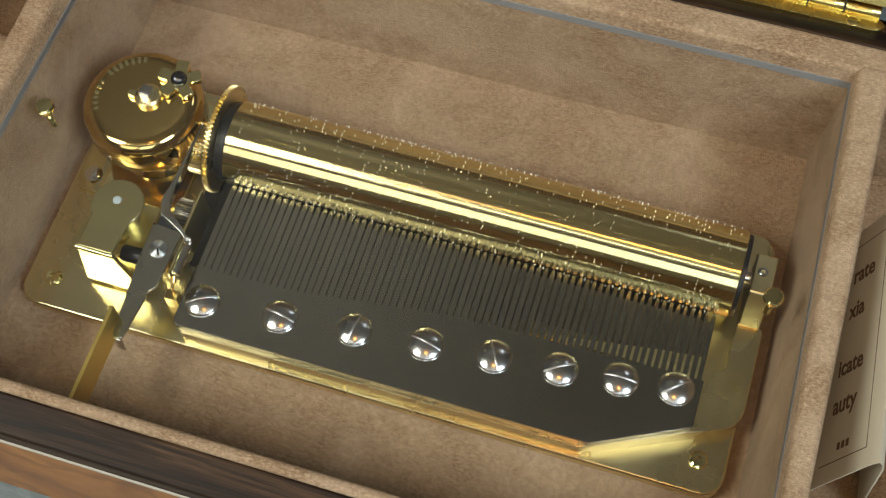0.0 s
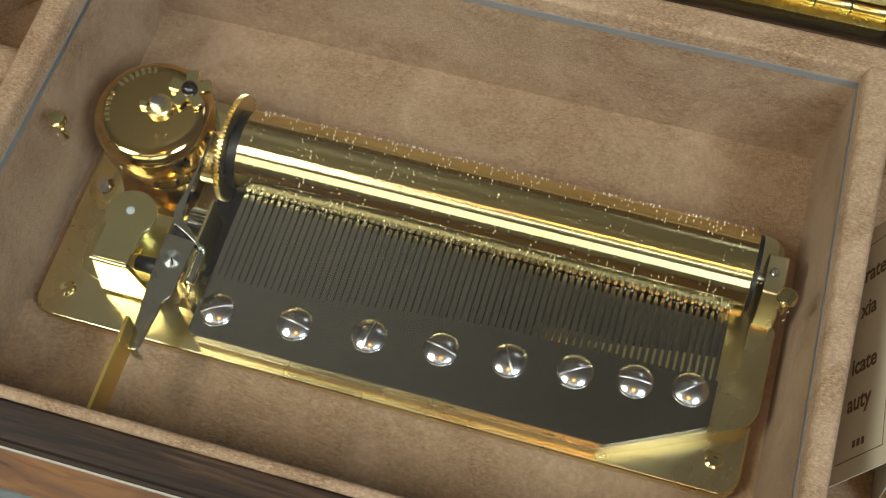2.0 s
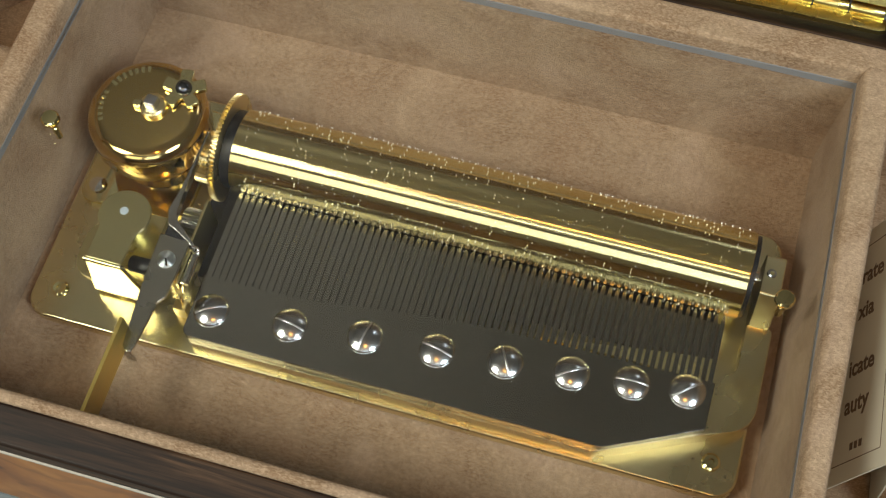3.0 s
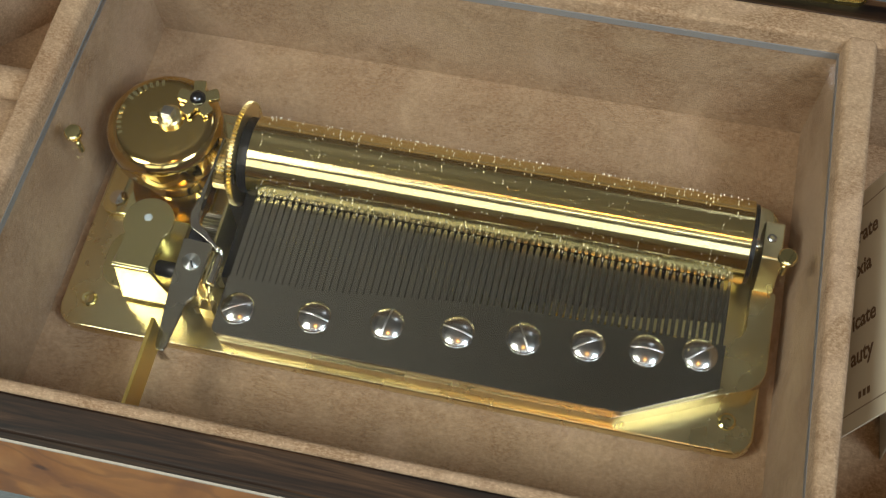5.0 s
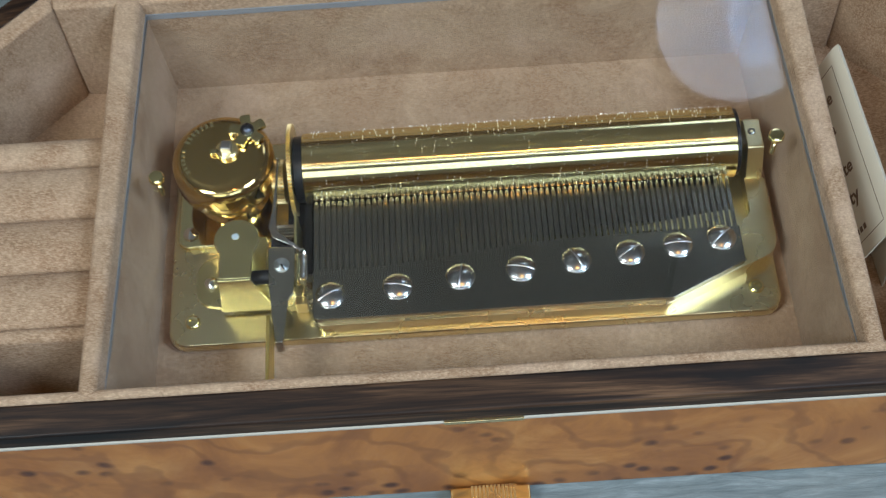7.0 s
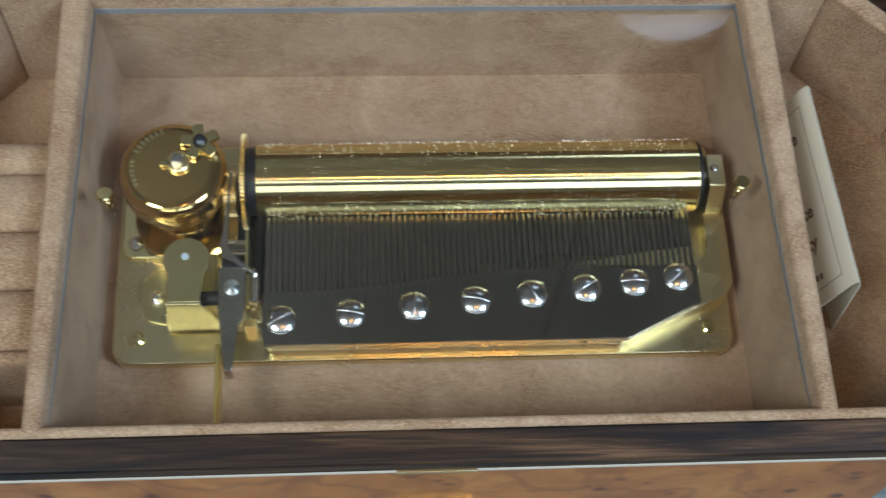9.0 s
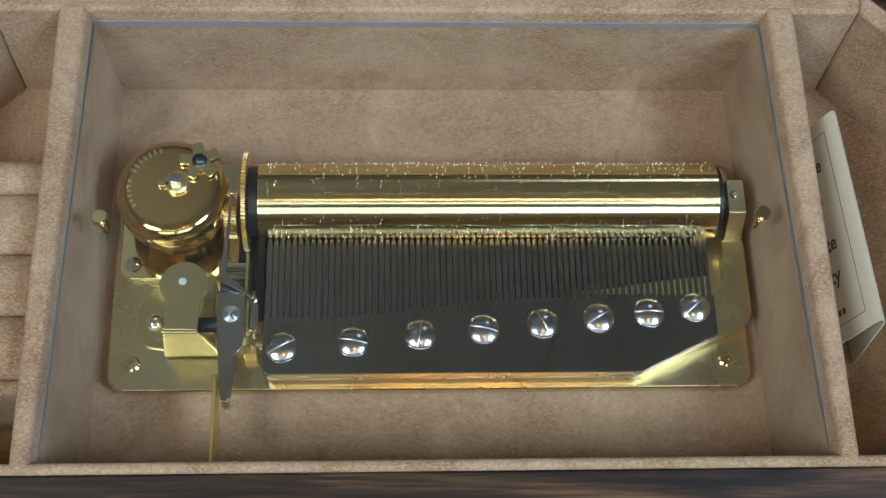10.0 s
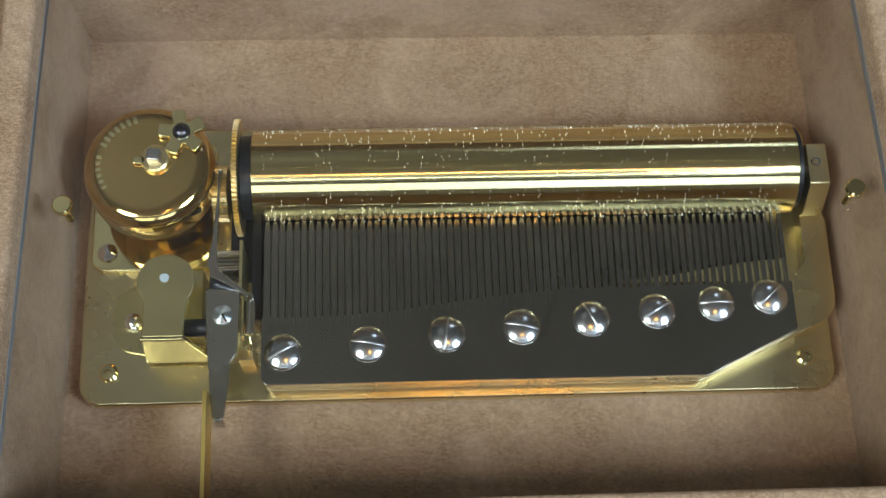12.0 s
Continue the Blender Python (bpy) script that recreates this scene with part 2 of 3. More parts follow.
def make_burl():
    n = Nodes("burl_veneer")
    swirl = n.noise(22, 6, rough=0.6, twist=2.5)
    where = n.mix(0.007, n.coords(), n.node("ShaderNodeTexNoise", {"Vector": n.coords(), "Scale": 30.0, "Detail": 3.0}).outputs[1], "ADD")
    wave = n.node("ShaderNodeTexWave", {"Vector": where, "Scale": 17.0, "Distortion": 14.0, "Detail": 3.0, "Detail Scale": 1.6}, wave_type="BANDS", bands_direction="DIAGONAL").outputs[1]
    cells = n.node("ShaderNodeTexVoronoi", {"Vector": where, "Scale": 30.0, "Randomness": 1.0}).outputs["Distance"]
    eyes = n.node("ShaderNodeTexVoronoi", {"Vector": where, "Scale": 135.0}).outputs["Distance"]
    base = n.ramp(swirl, (0.3, (0.30, 0.108, 0.021)), (0.52, (0.46, 0.182, 0.036)), (0.72, (0.58, 0.27, 0.072)))
    base = n.mix(n.grey(wave, 0.0, 0.42, 0.2, 0.0), base, (0.16, 0.05, 0.012))
    near = n.grey(cells, 0.3, 1.0, 0.5, 0.0)
    base = n.mix(n.mix(0.35, (0, 0, 0), near), base, (0.22, 0.07, 0.018))
    eye = n.mix(near, (0, 0, 0), n.grey(eyes, 0.16, 1.0, 0.36, 0.0))
    base = n.mix(eye, base, (0.085, 0.024, 0.008))
    n.set(Base_Color=base, Roughness=0.4, Coat_Weight=0.12, Coat_Roughness=0.05)
    return n.material


DARK_WOOD, BURL = make_dark_wood(), make_burl()


def make_glass():
    n = Nodes("clear_glass")
    out = n.tree.nodes["Material Output"]
    clear = n.node("ShaderNodeBsdfTransparent", {"Color": (0.985, 0.99, 0.988, 1)}).outputs[0]
    shine = n.node("ShaderNodeBsdfGlossy", {"Roughness": 0.02}).outputs[0]
    facing = n.node("ShaderNodeLayerWeight", {"Blend": 0.5}).outputs["Facing"]
    steep = n.node("ShaderNodeMath", {0: facing, 1: 5.0}, operation="POWER").outputs[0]
    gloss = n.node("ShaderNodeMath", {0: steep, 1: 0.96, 2: 0.04}, operation="MULTIPLY_ADD").outputs[0]
    mixed = n.node("ShaderNodeMixShader", {0: gloss, 1: clear, 2: shine}).outputs[0]
    n.tree.links.new(mixed, out.inputs[0])
    return n.material


GLASS = make_glass()
GLASS_EDGE = make_plain("ground_glass_edge", (0.25, 0.255, 0.26), 0.45, 0.5, 0.1)


def make_cloth():
    n = Nodes("grey_blue_cloth")
    weave = n.noise(1, 5, n.coords((60, 420, 420)), 0.7, 0.4)
    cloud = n.noise(40, 4)
    base = n.ramp(weave, (0.3, (0.09, 0.11, 0.115)), (0.55, (0.185, 0.22, 0.225)), (0.75, (0.32, 0.36, 0.36)))
    n.set(Base_Color=n.mix(n.grey(cloud, 0.3, 0.0, 0.7, 0.35), base, (0.2, 0.22, 0.2)), Roughness=0.85)
    return n.bump(weave, 0.6, 0.0008).material


CLOTH = make_cloth()


def make_glow(name, colour, strength):
    n = Nodes(name)
    n.set(Base_Color=(*colour, 1), Emission_Color=(*colour, 1), Emission_Strength=strength)
    return n.material


# ---- the room: plain walls that close the place ----
TABLE_Z = -1.1


def room():
    ceiling_paint = make_plain("ceiling_paint", (0.62, 0.61, 0.58), 0.9, 0.2, 0.12, 3.0)
    for name, size in (("wall_north", (-230, 230, 230, 240, -80, 250)), ("wall_south", (-230, 230, -210, -200, -80, 250)), ("wall_east", (230, 240, -210, 240, -80, 250)), ("wall_west", (-240, -230, -210, 240, -80, 250)), ("floor", (-240, 240, -210, 240, -90, -80)), ("ceiling", (-240, 240, -210, 240, 250, 260))):
        tagged(link(name, box(*size), ceiling_paint if name == "ceiling" else WHITE_PAINT, smooth=False), "plain grey plastered room surface", "wall" if "wall" in name else name, kind="structure")
    tagged(link("table_top", box(-70, 70, -45, 50, TABLE_Z - 3, TABLE_Z), CLOTH, smooth=False), "table covered in grey-blue woven cloth", "table", kind="structure")


room()


# ---- the case ----
IN_Y0, IN_Y1, IN_X, CUT = -6.45, 5.36, 13.6, 2.35
RIM_Z, FLOOR_Z, BASE_Z = 4.5, 0.5, -0.95


def octagon(out, front=0.0, back=0.0):
    """Plan of the case, out centimetres outside its inner faces."""
    x, y0, y1, c = IN_X + out, IN_Y0 - out - front, IN_Y1 + out + back, CUT + out * 0.586
    return [(-x + c - 0.8, y0), (x - c, y0), (x, y0 + c), (x, y1 - c), (x - c, y1), (-x + c, y1), (-x, y1 - c), (-x, y0 + c - 0.8)]


def ring_piece(inner, outer, i, z0, z1):
    """One straight side between two plans."""
    j = (i + 1) % 8
    return prism([inner[i], inner[j], outer[j], outer[i]], z0, z1)


case = thing("music_box_case", "open octagonal wooden case with burl veneer and peach suede lining", "music box")
lining_in, lining_out = octagon(0.0), octagon(0.27, back=0.45)
rim_out = octagon(1.05, back=0.45)
body_out = octagon(1.04, back=0.45)
for i in range(8):
    wall = ring_piece(lining_in, lining_out, i, FLOOR_Z - 0.3, RIM_Z)
    part("lining", wall, SUEDE, case, "peach suede lining of the wall", bevel=0.125, segments=7, soft=True)
    rim = bmesh.new()
    j = (i + 1) % 8
    a, b, c, d = lining_out[i], lining_out[j], rim_out[j], rim_out[i]
    top = RIM_Z - 0.06
    vs = [rim.verts.new((*p, z)) for p, z in ((a, top), (b, top), (c, top - 0.16), (d, top - 0.16), (a, 3.4), (b, 3.4), (c, 3.7), (d, 3.7))]
    for q in ((0, 1, 2, 3), (7, 6, 5, 4), (4, 5, 1, 0), (5, 6, 2, 1), (6, 7, 3, 2), (7, 4, 0, 3)):
        rim.faces.new([vs[k] for k in q])
    part("rim", rim, DARK_WOOD, case, "dark striped wood rim", bevel=0.07, segments=3)
    part("side_panel", ring_piece(lining_out, body_out, i, BASE_Z, 3.665), BURL, case, "glossy burl veneer side", bevel=0.05)
    # pale strip that paints the highlight on the polished chamfer below the rim
    part("edge_gleam", ring_piece(octagon(1.0, back=0.45), octagon(1.075, back=0.45), i, 3.62, 3.69), EDGE_GLEAM, case)
part("bottom_board", prism(lining_in, BASE_Z, 0.19), DARK_WOOD, case)
part("floor_lining", prism(octagon(0.1), 0.195, FLOOR_Z), SUEDE, case, "peach suede floor lining")
DIV_IN, DIV_OUT, DIV_FRONT = 8.76, 9.5, 9.06


def divider(s):
    """Upright wall, thinner towards the front, spreading a little at the foot."""
    bm = bmesh.new()
    y0, y1, z0, z1 = IN_Y0 - 0.2, IN_Y1 + 0.2, FLOOR_Z - 0.2, RIM_Z + 0.03
    low = [bm.verts.new((s * x, y, z0)) for x, y in ((8.66, y0), (DIV_OUT, y0), (DIV_OUT, y1), (8.52, y1))]
    high = [bm.verts.new((s * x, y, z1)) for x, y in ((DIV_FRONT, y0), (DIV_OUT, y0), (DIV_OUT, y1), (DIV_IN, y1))]
    bm.faces.new(low[::-1])
    bm.faces.new(high)
    for i in range(4):
        j = (i + 1) % 4
        bm.faces.new((low[i], low[j], high[j], high[i]))
    part("divider", bm, SUEDE, case, "suede covered divider", bevel=0.16, segments=6, soft=True)


for s in (-1, 1):
    divider(s)
strike = box(-0.95, 0.95, IN_Y0 - 1.09, IN_Y0 - 0.9, 3.56, 3.7)
part("strike_plate", strike, BRASS_SATIN, case, "thin brass strike plate under the rim", bevel=0.015)


def hinge():
    h = thing("hinge", "polished brass butt hinge screwed to the back rim", "hinge")
    plate = prism(rounded([(4.2, 6.47, 0.0), (9.15, 6.47, 0.3), (9.15, 6.78, 0.12), (4.2, 6.78, 0.0)]), 4.3, 4.5)
    part("leaf", plate, BRASS_HINGE, h, bevel=0.025)
    for k in range(6):
        x = 4.2 + k * 0.8
        part("knuckle", lathe([(0, 0), (0.15, 0), (0.16, 0.02), (0.16, 0.74), (0.15, 0.76), (0, 0.76)], at(x, 6.93, 4.55) @ ALONG_X, 20), BRASS_HINGE, h)
    upper = prism(rounded([(4.2, 0.0, 0.0), (9.2, 0.0, 0.0), (9.2, 0.55, 0.3), (4.2, 0.55, 0.3)]), 0.17, 0.24)
    upper.transform(at(0, 7.05, 4.72, 54, 0, 0))
    part("upper_leaf", upper, BRASS_HINGE, h, bevel=0.02)
    for x in (5.3, 8.42):
        part("screw", lathe([(0, 0.012), (0.13, 0.012), (0.15, 0.006), (0.16, 0)], at(x, 6.63, 4.5), 20), BRASS_HINGE, h)


def lid():
    d = thing("case_lid", "open wooden lid leaning back on its hinge", "lid")
    turn = at(0, 7.0, 4.75, 54, 0, 0)
    outline = [(x, y + 0.6 + 6.8) for x, y in octagon(1.05, back=0.0)]
    board = prism([(x, y + 0.25) for x, y in outline], -0.9, 0.0)
    board.transform(turn)
    part("board", board, BURL, d, bevel=0.1)
    pad = prism([(x * 0.93, (y - 7) * 0.9 + 7) for x, y in outline], 0.004, 0.16)
    pad.transform(turn)
    part("lining", pad, SUEDE, d, "peach suede border inside the lid")
    panel = prism([(x * 0.86, (y - 7) * 0.78 + 6.8) for x, y in outline], 0.164, 0.26)
    panel.transform(turn)
    part("panel", panel, DARK_WOOD, d, "dark wooden panel inside the lid")


def latch():
    l = thing("front_latch", "small brass catch on the front of the case", "latch")
    part("plate", prism(rounded([(-0.95, -8.05, 0.1), (1.15, -8.05, 0.1), (1.15, -7.57, 0), (-0.95, -7.57, 0)]), -1.0, -0.55), BRASS_BRIGHT, l, bevel=0.05)
    for k in range(12):
        x = -0.4 + k * 0.1
        part("tooth", box(x, x + 0.06, -8.02, -7.6, -0.56, -0.4), BRASS_SATIN, l)


hinge()
lid()
latch()


# ---- things in the side compartments ----
def ring_tray():
    t = thing("ring_tray", "suede ring cushion with three padded rolls in the side compartment", "ring tray")
    edges = (1.5, 0.6, -1.02, -2.62, -4.2, -4.6)
    for a, b in zip(edges, edges[1:]):
        pts = []
        r, top = (a - b) / 2, 3.75
        for k in range(13):
            w = math.pi * k / 12
            pts.append((a - r + r * math.cos(w), top - 0.35 + min(0.42, r) * math.sin(w)))
        bm = bmesh.new()
        pts = [(a, 0.55)] + pts + [(b, 0.55)]
        left = [bm.verts.new((-IN_X + 0.1, y, z)) for y, z in pts]
        right = [bm.verts.new((-DIV_OUT - 0.04, y, z)) for y, z in pts]
        bm.faces.new(left)
        bm.faces.new(right[::-1])
        for i in range(len(pts)):
            j = (i + 1) % len(pts)
            bm.faces.new((left[i], right[i], right[j], left[j]))
        part("roll", bm, SUEDE, t)


ring_tray()


def card():
    c = thing("paper_card", "folded ivory paper card with dark lettering leaning in the side compartment", "card")
    y0, y1 = -3.0, 2.8
    foot, top, out = Vector((9.76, 0, 1.35)), Vector((10.46, 0, 3.86)), Vector((10.95, 0, 0.52))
    way = (top - foot).normalized()
    line = [foot, top - way * 0.3, top - way * 0.12 + Vector((0.03, 0, 0.02)), top + Vector((0.09, 0, 0.02)), top + Vector((0.2, 0, -0.1)), top + Vector((0.26, 0, -0.35)), out]
    bm = bmesh.new()
    rows = []
    for k, p in enumerate(line):
        tang = (line[min(k + 1, len(line) - 1)] - line[max(k - 1, 0)]).normalized()
        n = Vector((-tang.z, 0, tang.x))
        rows.append([bm.verts.new((q.x, y, q.z)) for y in (y0, y1) for q in (p, p - n * 0.035)])
    for a, b in zip(rows, rows[1:]):
        bm.faces.new((a[0], b[0], b[2], a[2]))
        bm.faces.new((a[1], a[3], b[3], b[1]))
        bm.faces.new((a[0], a[1], b[1], b[0]))
        bm.faces.new((a[2], b[2], b[3], a[3]))
    bm.faces.new((rows[0][0], rows[0][2], rows[0][3], rows[0][1]))
    bm.faces.new((rows[-1][0], rows[-1][1], rows[-1][3], rows[-1][2]))
    part("sheet", bm, PAPER, c)
    normal = Vector((-way.z, 0, way.x))
    side = Vector((0, 1, 0))
    face = Matrix((way, side, normal)).transposed().to_4x4()

    def flat(u, y, h=0.006):
        return Matrix.Translation(top - way * u + side * y + normal * h) @ face

    rule = bmesh.new()
    for u0, u1, a, b in ((0.38, 0.4, y0 + 0.4, y1 - 0.4), (0.38, 2.3, y0 + 0.4, y0 + 0.42), (0.38, 2.3, y1 - 0.42, y1 - 0.4)):
        bmesh.ops.create_cube(rule, size=1, matrix=flat((u0 + u1) / 2, (a + b) / 2) @ Matrix.Diagonal((u1 - u0, b - a, 0.004, 1)))
    part("border_rule", rule, INK, c)
    for word, y, size, u in (("rate", 1.5, 0.54, 0.82), ("xia", 0.65, 0.54, 1.1), ("icate", -0.65, 0.54, 0.9), ("auty", -1.5, 0.56, 1.02)):
        data = bpy.data.curves.new("word", "FONT")
        data.body, data.size, data.align_x, data.extrude = word, size, "RIGHT", 0.002
        data.offset = 0.013
        holder = bpy.data.objects.new("word", data)
        mesh = holder.to_mesh().copy()
        holder.to_mesh_clear()
        bm = bmesh.new()
        bm.from_mesh(mesh)
        bm.transform(flat(u, y))
        part("printed_word", bm, INK, c, "word printed in dark ink", smooth=False)
    bars = bmesh.new()
    for k in range(3):
        bmesh.ops.create_cube(bars, size=1, matrix=flat(1.2 + 0.18 * k, -2.28) @ Matrix.Diagonal((0.12, 0.16, 0.004, 1)))
    part("small_print", bars, INK, c)
    c.matrix_world = pose(0.106, 0, 0, 0, 0, 4) @ pose(-0.106, 0, 0)


card()


# ---- the glass over the movement ----
GLASS_Z = 3.78


def glass_cover():
    g = thing("glass_cover", "clear glass pane with two small brass knobs lying over the movement", "glass pane")
    xb, xf, y0, y1 = DIV_IN - 0.05, DIV_FRONT - 0.06, IN_Y0 + 0.04, IN_Y1 - 0.03
    plan = [(-xf, y0), (xf, y0), (xb, y1), (-xb, y1)]
    pane = part("pane", prism(plan, GLASS_Z, GLASS_Z + 0.2), GLASS, g, smooth=False)
    pane.visible_shadow = False
    e = 0.03
    outer = [(-xf - e, y0 - e), (xf + e, y0 - e), (xb + e, y1 + e), (-xb - e, y1 + e)]
    for i in range(4):
        j = (i + 1) % 4
        part("ground_edge", prism([plan[i], outer[i], outer[j], plan[j]], GLASS_Z, GLASS_Z + 0.205), GLASS_EDGE, g, "blue-grey ground glass edge", smooth=False)
    top = GLASS_Z + 0.2
    for s, x, y in ((-1, -8.06, -0.35), (1, 8.1, -0.28)):
        knob = part("knob", lathe([(0, 0.25), (0.17, 0.245), (0.205, 0.21), (0.21, 0.12), (0.17, 0.05), (0.12, 0.0), (0, 0)], at(x, y, top), 28), BRASS_BRIGHT, g, "small turned brass knob")
        turns = 6
        prof = []
        for k in range(2 * turns + 1):
            prof.append((0.075 if k % 2 else 0.05, -0.42 + 0.42 * k / (2 * turns)))
        part("screw_thread", lathe([(0, -0.44)] + prof + [(0, 0.02)], at(x, y, GLASS_Z), 14), BRASS_BRIGHT, knob)


glass_cover()

# ---- the movement ----
PLATE_Z, DECK_Z, COMB_Z = 1.0, 1.5, 1.73
CYL_Y, CYL_Z, CYL_R = 1.15, 1.9, 1.0
CYL_X0, CYL_X1 = -4.46, 7.47
movement = thing("music_movement", "brass cylinder music movement with a steel comb on a brass bedplate", "music movement")


def bedplate():
    outline = rounded([(-8.25, -3.72, 0.5), (8.25, -3.72, 0.5), (8.25, -2.0, 0.0), (8.25, 2.75, 0.5), (-8.25, 2.75, 0.5)])
    plate = part("bedplate", prism(outline, 0.66, PLATE_Z), BRASS_SATIN, movement, "satin brass bedplate", bevel=0.06, segments=3)
    for x in (-7.6, 7.6):
        for y in (-3.0, 2.2):
            part("foot", lathe([(0, 0), (0.22, 0), (0.22, 0.17), (0, 0.17)], at(x, y, 0.5), 20), BLACK, plate)
    deck = rounded([(-4.2, -3.61, 0.2), (5.1, -3.61, 0.25), (7.25, -2.62, 0.2), (8.3, -2.2, 0.7), (8.3, 0.2, 0.12), (7.72, 0.2, 0.05), (7.72, -1.15, 0.35), (7.2, -1.15, 0.02), (7.15, -1.05, 0.02), (3.2, -1.05, 0.1), (1.6, -2.05, 0.2), (-4.2, -2.05, 0.1)])
    part("comb_base", prism(deck, PLATE_Z - 0.01, DECK_Z), BRASS_SATIN, movement, "raised satin brass comb base", bevel=0.04)
    for x, y in ((-7.62, -3.0), (7.62, -2.98)):
        part("plate_screw", lathe([(0, 0.02), (0.06, 0.025), (0.075, 0.075), (0.15, 0.08), (0.2, 0.05), (0.21, 0)], at(x, y, PLATE_Z), 24), BRASS_BRIGHT, movement, "round brass screw")


bedplate()


# thin black sheet on the brass: paints the shade below the cylinder
part("shade_sheet", box(-5.05, 7.1, -1.0, 2.05, PLATE_Z - 0.02, PLATE_Z + 0.012), BLACK, movement, "black sheet for the shaded recess under the cylinder", bevel=0.004)
# added block, black in place of the dark gap left of the comb
part("dark_gap_block", box(-4.53, -4.31, -2.0, 0.25, PLATE_Z, 1.46), BLACK, movement, "black block standing in for the dark gap beside the comb", bevel=0.02)


def bearing():
    bm = bmesh.new()
    prof = [(0.16, DECK_Z - 0.05), (0.14, 1.66), (0.5, 2.44), (0.55, 2.5), (1.45, 2.5), (1.5, 2.46), (1.5, 1.0), (0.16, 1.0)]
    a = [bm.verts.new((7.74, y, z)) for y, z in prof]
    b = [bm.verts.new((8.2, y, z)) for y, z in prof]
    bm.faces.new(a)
    bm.faces.new(b[::-1])
    for i in range(len(prof)):
        j = (i + 1) % len(prof)
        bm.faces.new((a[i], b[i], b[j], a[j]))
    b = part("bearing_bracket", bm, BRASS_SATIN, movement, "satin brass bearing bracket", bevel=0.035)
    part("set_screw", lathe([(0, -0.03), (0.045, -0.03), (0.05, 0.015), (0.1, 0.02), (0.115, 0)], at(7.93, 1.05, 2.5), 20), NICKEL, b)


bearing()


def comb():
    c0, c1 = -4.28, 7.3
    n = 72
    pitch = (c1 - c0 - 0.06) / n

    def root(x):
        u = (x - c0) / (c1 - c0)
        v = min(1.0, max(0.0, (u - 0.1) / 0.5))
        return -2.04 + 0.52 * v * v * (3 - 2 * v) + 0.15 * max(0.0, u - 0.6)

    bm = bmesh.new()
    back = [(c1 - (c1 - c0) * k / 12, root(c1 - (c1 - c0) * k / 12)) for k in range(13)]
    corner = rounded([(c0, back[-1][1], 0.0), (c0, -3.53, 0.18), (5.26, -3.53, 0.06), (c1, -2.55, 0.03), (c1, back[0][1], 0.0)], 5)
    outline = corner + back[1:-1]
    add_prism(bm, outline, DECK_Z + 0.004, COMB_Z)
    plate = part("comb", bm, STEEL, movement, "grey steel comb", bevel=0.012)
    for k in range(n):
        x = c0 + 0.03 + pitch * (k + 0.5)
        y = root(x) - 0.03
        fine = min(1.0, max(0.0, (x - 1.5) / 4.0))
        w = pitch * (0.435 - 0.125 * fine)
        t = bmesh.new()
        zs = [(y, COMB_Z - 0.16 + 0.08 * fine, COMB_Z - 0.001), (-0.4, COMB_Z - 0.11, COMB_Z - 0.001), (0.04, COMB_Z - 0.09, COMB_Z - 0.001), (0.15, COMB_Z - 0.07, COMB_Z - 0.002)]
        rows = []
        for q, lo, hi in zs:
            ww = w if q < -0.32 else w * 0.85 if q < 0.05 else w * 0.5
            rows.append([t.verts.new(p) for p in ((x - ww, q, lo), (x + ww, q, lo), (x + ww, q, hi), (x - ww, q, hi))])
        for a, b in zip(rows, rows[1:]):
            for i in range(4):
                t.faces.new((a[i], a[(i + 1) % 4], b[(i + 1) % 4], b[i]))
        t.faces.new(rows[0])
        t.faces.new(rows[-1][::-1])
        part("tooth", t, STEEL, plate, smooth=False)
    ledge = prism([(3.4, -1.4), (7.22, -1.44), (7.22, -0.9), (6.2, -1.0), (4.8, -1.22)], DECK_Z - 0.05, COMB_Z - 0.06)
    part("tooth_ledge", ledge, BRASS_FROST, plate, "brass ledge under the tooth roots")
    # left: lead weight; right: block added as shade under the tooth tips
    for a, b, z in ((-4.2, 1.4, 1.59), (1.4, 7.15, 1.56)):
        part("lead_weight_and_shade", box(a, b, -2.0 if b < 3 else -1.03, 0.0, z - 0.42, z), LEAD, plate, "dull lead damping weight and stand-in for slot shade")


comb()


